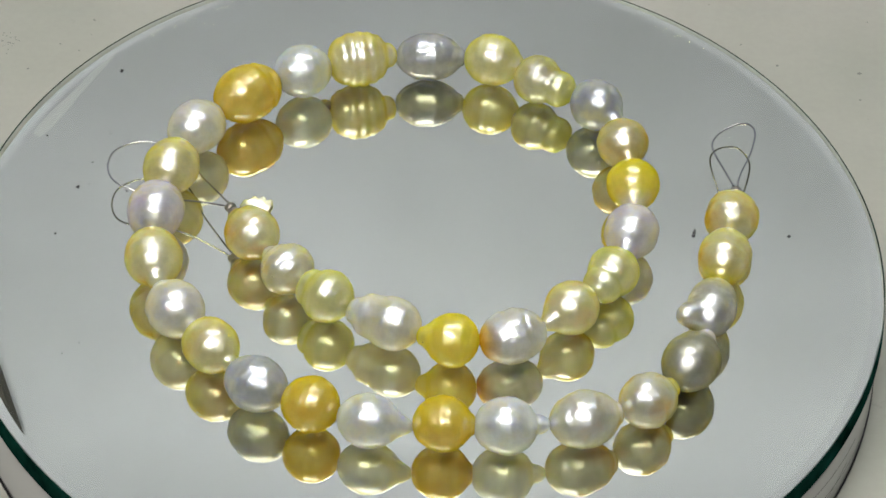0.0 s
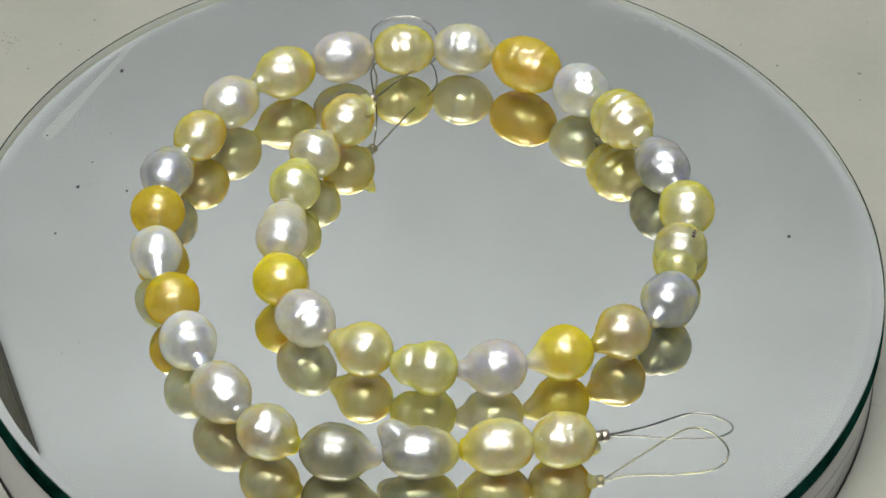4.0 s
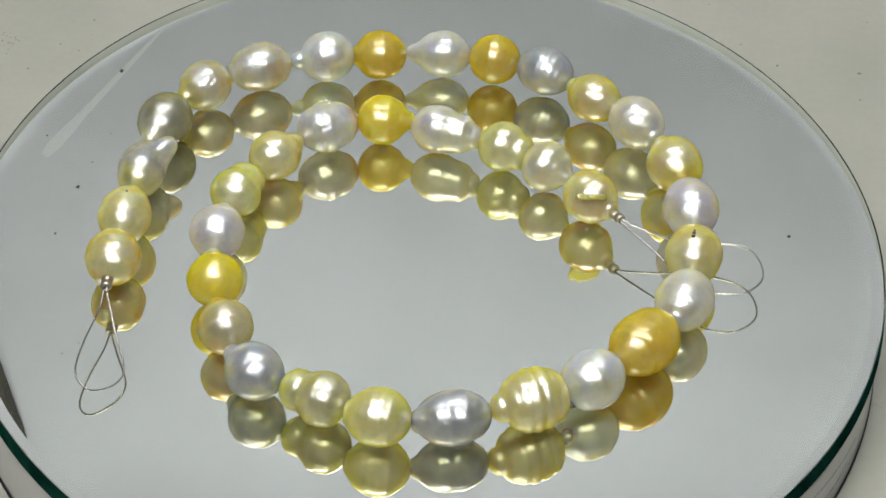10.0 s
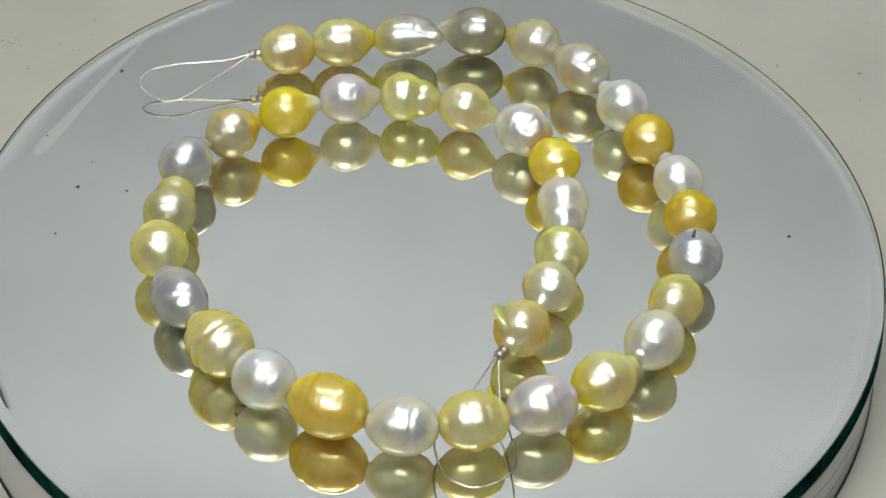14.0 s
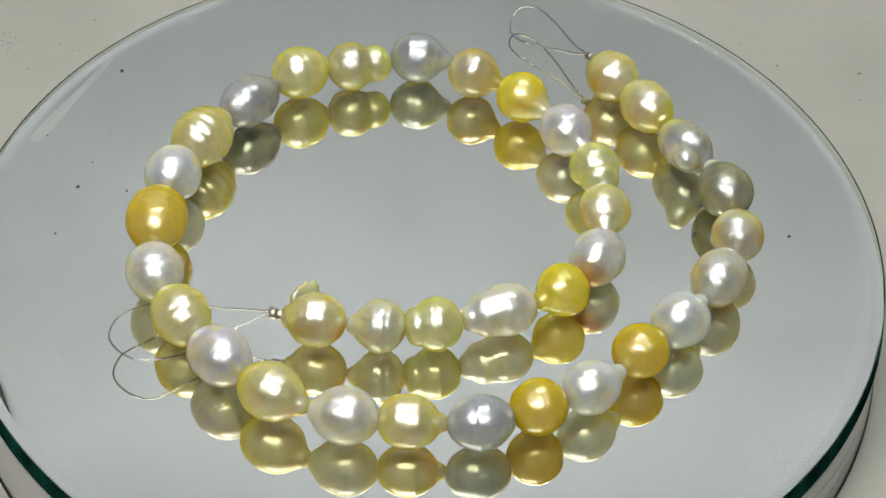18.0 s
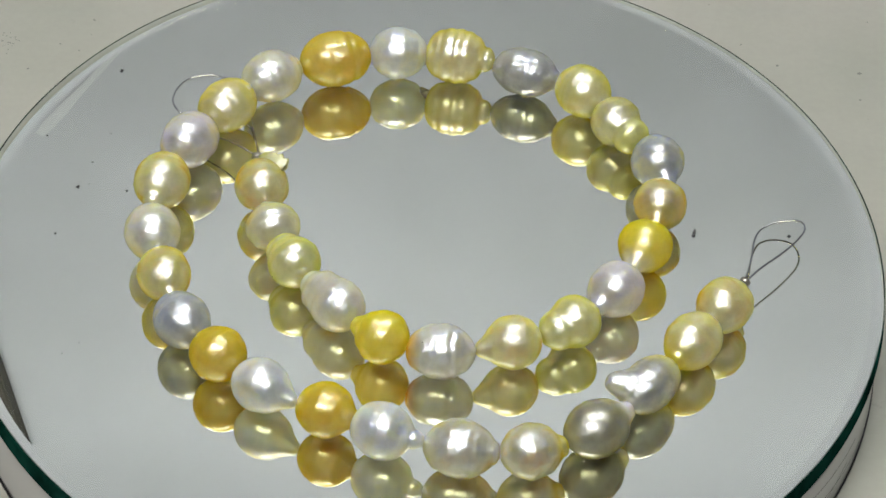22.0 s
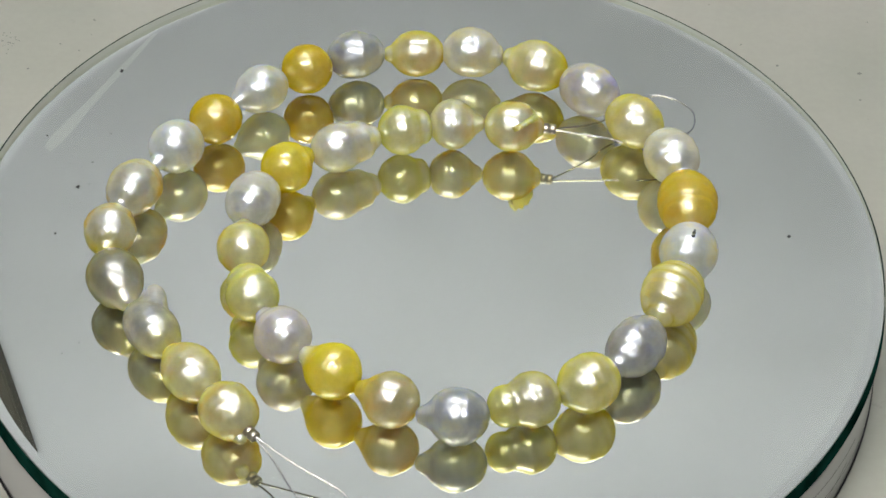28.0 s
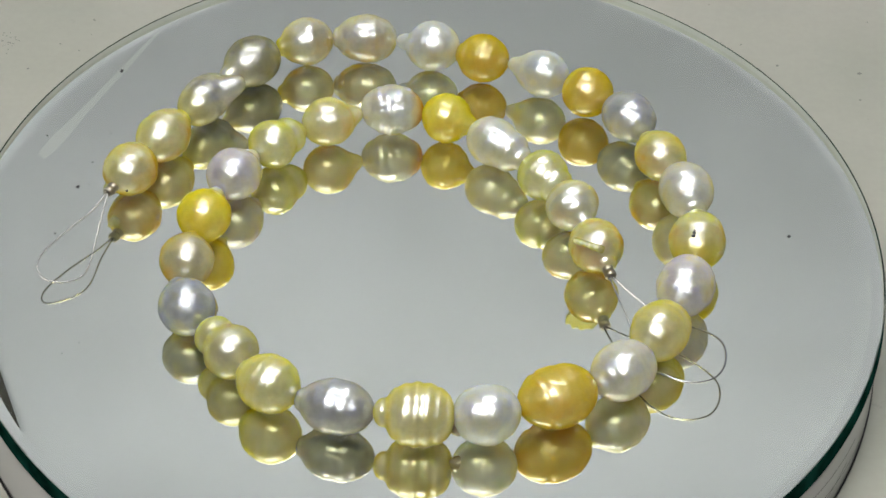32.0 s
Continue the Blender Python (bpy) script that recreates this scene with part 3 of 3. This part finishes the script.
def crimp(place, axis, parent):
    axis = Vector(axis).normalized()
    turn = axis.to_track_quat("Z", "Y").to_matrix().to_4x4()
    for k in (-0.62, 0.62):
        bm = lathe([(0.4 * MM, -0.55 * MM), (0.78 * MM, -0.55 * MM), (0.86 * MM, -0.45 * MM), (0.88 * MM, 0), (0.86 * MM, 0.45 * MM), (0.78 * MM, 0.55 * MM), (0.4 * MM, 0.55 * MM)], 20, True)
        for v in bm.verts:
            v.co.x *= 1.15
        ob = part("crimp_bead", bm, CRIMP, parent, "tiny silver crimp bead")
        ob.matrix_basis = Matrix.Translation(Vector(place) + axis * k * MM) @ turn


def pearl_strand():
    strand = tagged(empty("pearl_strand"), "strand of baroque white, silver and golden pearls with wire loops", "pearl necklace")
    halves = half_lengths()
    n = len(PLACE)
    centres = []
    for i, (across, _, body, second, share, shape, words) in enumerate(PEARLS):
        a = Vector(PLACE[max(i - 1, 0)])
        b = Vector(PLACE[min(i + 1, n - 1)])
        t = (b - a).normalized()
        bm, low = pearl_mesh(across, halves[i] + 0.2, shape, i + 1)
        m = pearl_material("nacre", body, second, share, 110 + 17 * (i % 5), sheen_of(body), shape.get("tail"), shape.get("tail_dir", 1), shape.get("tail_from", 1.0), relief=0.13 + 0.27 * shape.get("rough", 0.05), lustre=lustre_of(body), wrinkle=0.06 + min(0.5, 0.7 * shape.get("rough", 0.05)))
        ob = part("pearl", bm, m, strand, words)
        x, y = PLACE[i]
        z = GLASS_TOP - low
        ob.matrix_basis = Matrix.Translation((x * MM, y * MM, z)) @ Matrix.Rotation(math.atan2(t.y, t.x), 4, "Z")
        centres.append(Vector((x * MM, y * MM, z)))
        r = across / 2 * MM
        if "lump" in shape:
            d = Vector(shape["lump"])
            part("lump", bead_blob(d * r * 0.95, (1.6 * MM, 1.2 * MM, 1.3 * MM), 3), pearl_material("pale nacre", shape.get("lump_color", WHITE), CREAM, 0.4, 140, sheen_of(WHITE)), ob, shape.get("lump_words", "small pale lump of nacre"))
        if shape.get("fin"):
            f = part("fin", fin_mesh(), pearl_material("thin nacre", CREAM, PALE_GOLD, 0.5, 200, sheen_of(CREAM), lustre=0.3, gloss=0.08), ob, "thin jagged pale yellow fin")
            f.matrix_world = Matrix.Identity(4)
            f.matrix_basis = ob.matrix_basis.inverted() @ (Matrix.Translation(centres[-1] + Vector((0.2, 2.2, 2.2)) * MM) @ Matrix.Rotation(radians(-30), 4, "Z") @ look((0, 0, 0), (-0.1, -0.75, -0.62)) @ pose(0, 0, 0, 0, 0, 20))
    ends = [centres[0] + (centres[0] - centres[1]).normalized() * (halves[0] + 0.3) * MM, centres[-1] + (centres[-1] - centres[-2]).normalized() * (halves[-1] + 0.3) * MM]
    part("thread", tube(spline([ends[0]] + centres + [ends[1]], 6), 0.28 * MM, 8), THREAD, strand, "pale stringing thread")
    # wire loops
    outer = [(54.9, 11.2, 5.0), (53.7, 18.5, 2.9), (52.1, 26.6, 1.4), (53.4, 30.3, 1.4), (56.8, 32.3, 2.2), (59.0, 31.4, 3.1), (59.8, 28.3, 3.6), (58.4, 22.4, 3.9), (56.0, 15.9, 4.3), (55.1, 11.3, 5.0)]
    inner = [(-33.8, 2.1, 5.2), (-39.8, 10.7, 4.0), (-43.6, 17.3, 2.6), (-48.3, 19.6, 3.5), (-52.8, 19.8, 3.5), (-56.4, 17.0, 3.5), (-56.8, 12.2, 3.5), (-54.2, 8.4, 3.5), (-46.3, 6.1, 2.4), (-41.0, 5.0, 3.4), (-33.9, 1.8, 5.2)]
    for pts, end, near in ((outer, ends[0], centres[0]), (inner, ends[1], centres[-1])):
        c = Vector(pts[0]) * MM
        part("wire_loop", tube(spline([tuple(end)] + [tuple(Vector(p) * MM) for p in pts] + [tuple(end)], 10), 0.165 * MM, 8), STEEL, strand, "thin bent steel wire loop")
        crimp(end.lerp(c, 0.5), c - near, strand)
    return strand


room()
work_table()
dirt_specks()
lens_dust()
pale_slip()
lamps()
dark_stand_in()
shade_screen()
mirror_streak()
turntable()
DISC = mirror_disc()
STRAND = pearl_strand()

# seconds and degrees of the turn
TURN = ((0, 0), (0.5, -7.8), (1, -16.49), (1.5, -25.24), (2, -33.95), (2.5, -42.7), (3, -51.34), (3.5, -59.97), (5.5, -95.31), (6, -103.34), (6.5, -111.88), (7, -120.62), (7.5, -129.43), (8, -138.23), (8.5, -147.08), (9, -155.63), (9.5, -164.56), (10, -173.24), (10.5, -182.06), (11, -191.44), (11.5, -200.24), (12, -210.66), (12.5, -219.75), (13, -228.33), (13.5, -236.94), (14, -244.23), (14.5, -252.86), (16.5, -288.12), (17, -297.22), (17.5, -304.88), (18, -313.62), (18.5, -322.32), (19, -331.05), (19.5, -339.85), (20, -348.55), (20.5, -357.07), (21, -365.8), (21.5, -374.5), (22, -383.48), (22.5, -392.71), (23, -401.01), (23.5, -409.18), (24, -417.9), (24.5, -426.57), (25, -435.35), (25.5, -444.19), (27.5, -479.09), (28, -488.62), (28.5, -497.46), (29, -505.38), (29.5, -514.16), (30, -522.91), (30.5, -531.71), (31, -540.48), (31.5, -548.59), (32, -557.23))


def motions():
    spin = [(t, Matrix.Rotation(radians(a), 4, "Z")) for t, a in TURN]
    walk(DISC, [(t, Matrix.Translation(HUB) @ m @ pose(0, 0, 0, 0.147, 0.085, 0)) for t, m in spin])
    walk(STRAND, [(t, m @ pose(0, 0, 0, 0.011, 0.364, 0)) for t, m in spin])


motions()
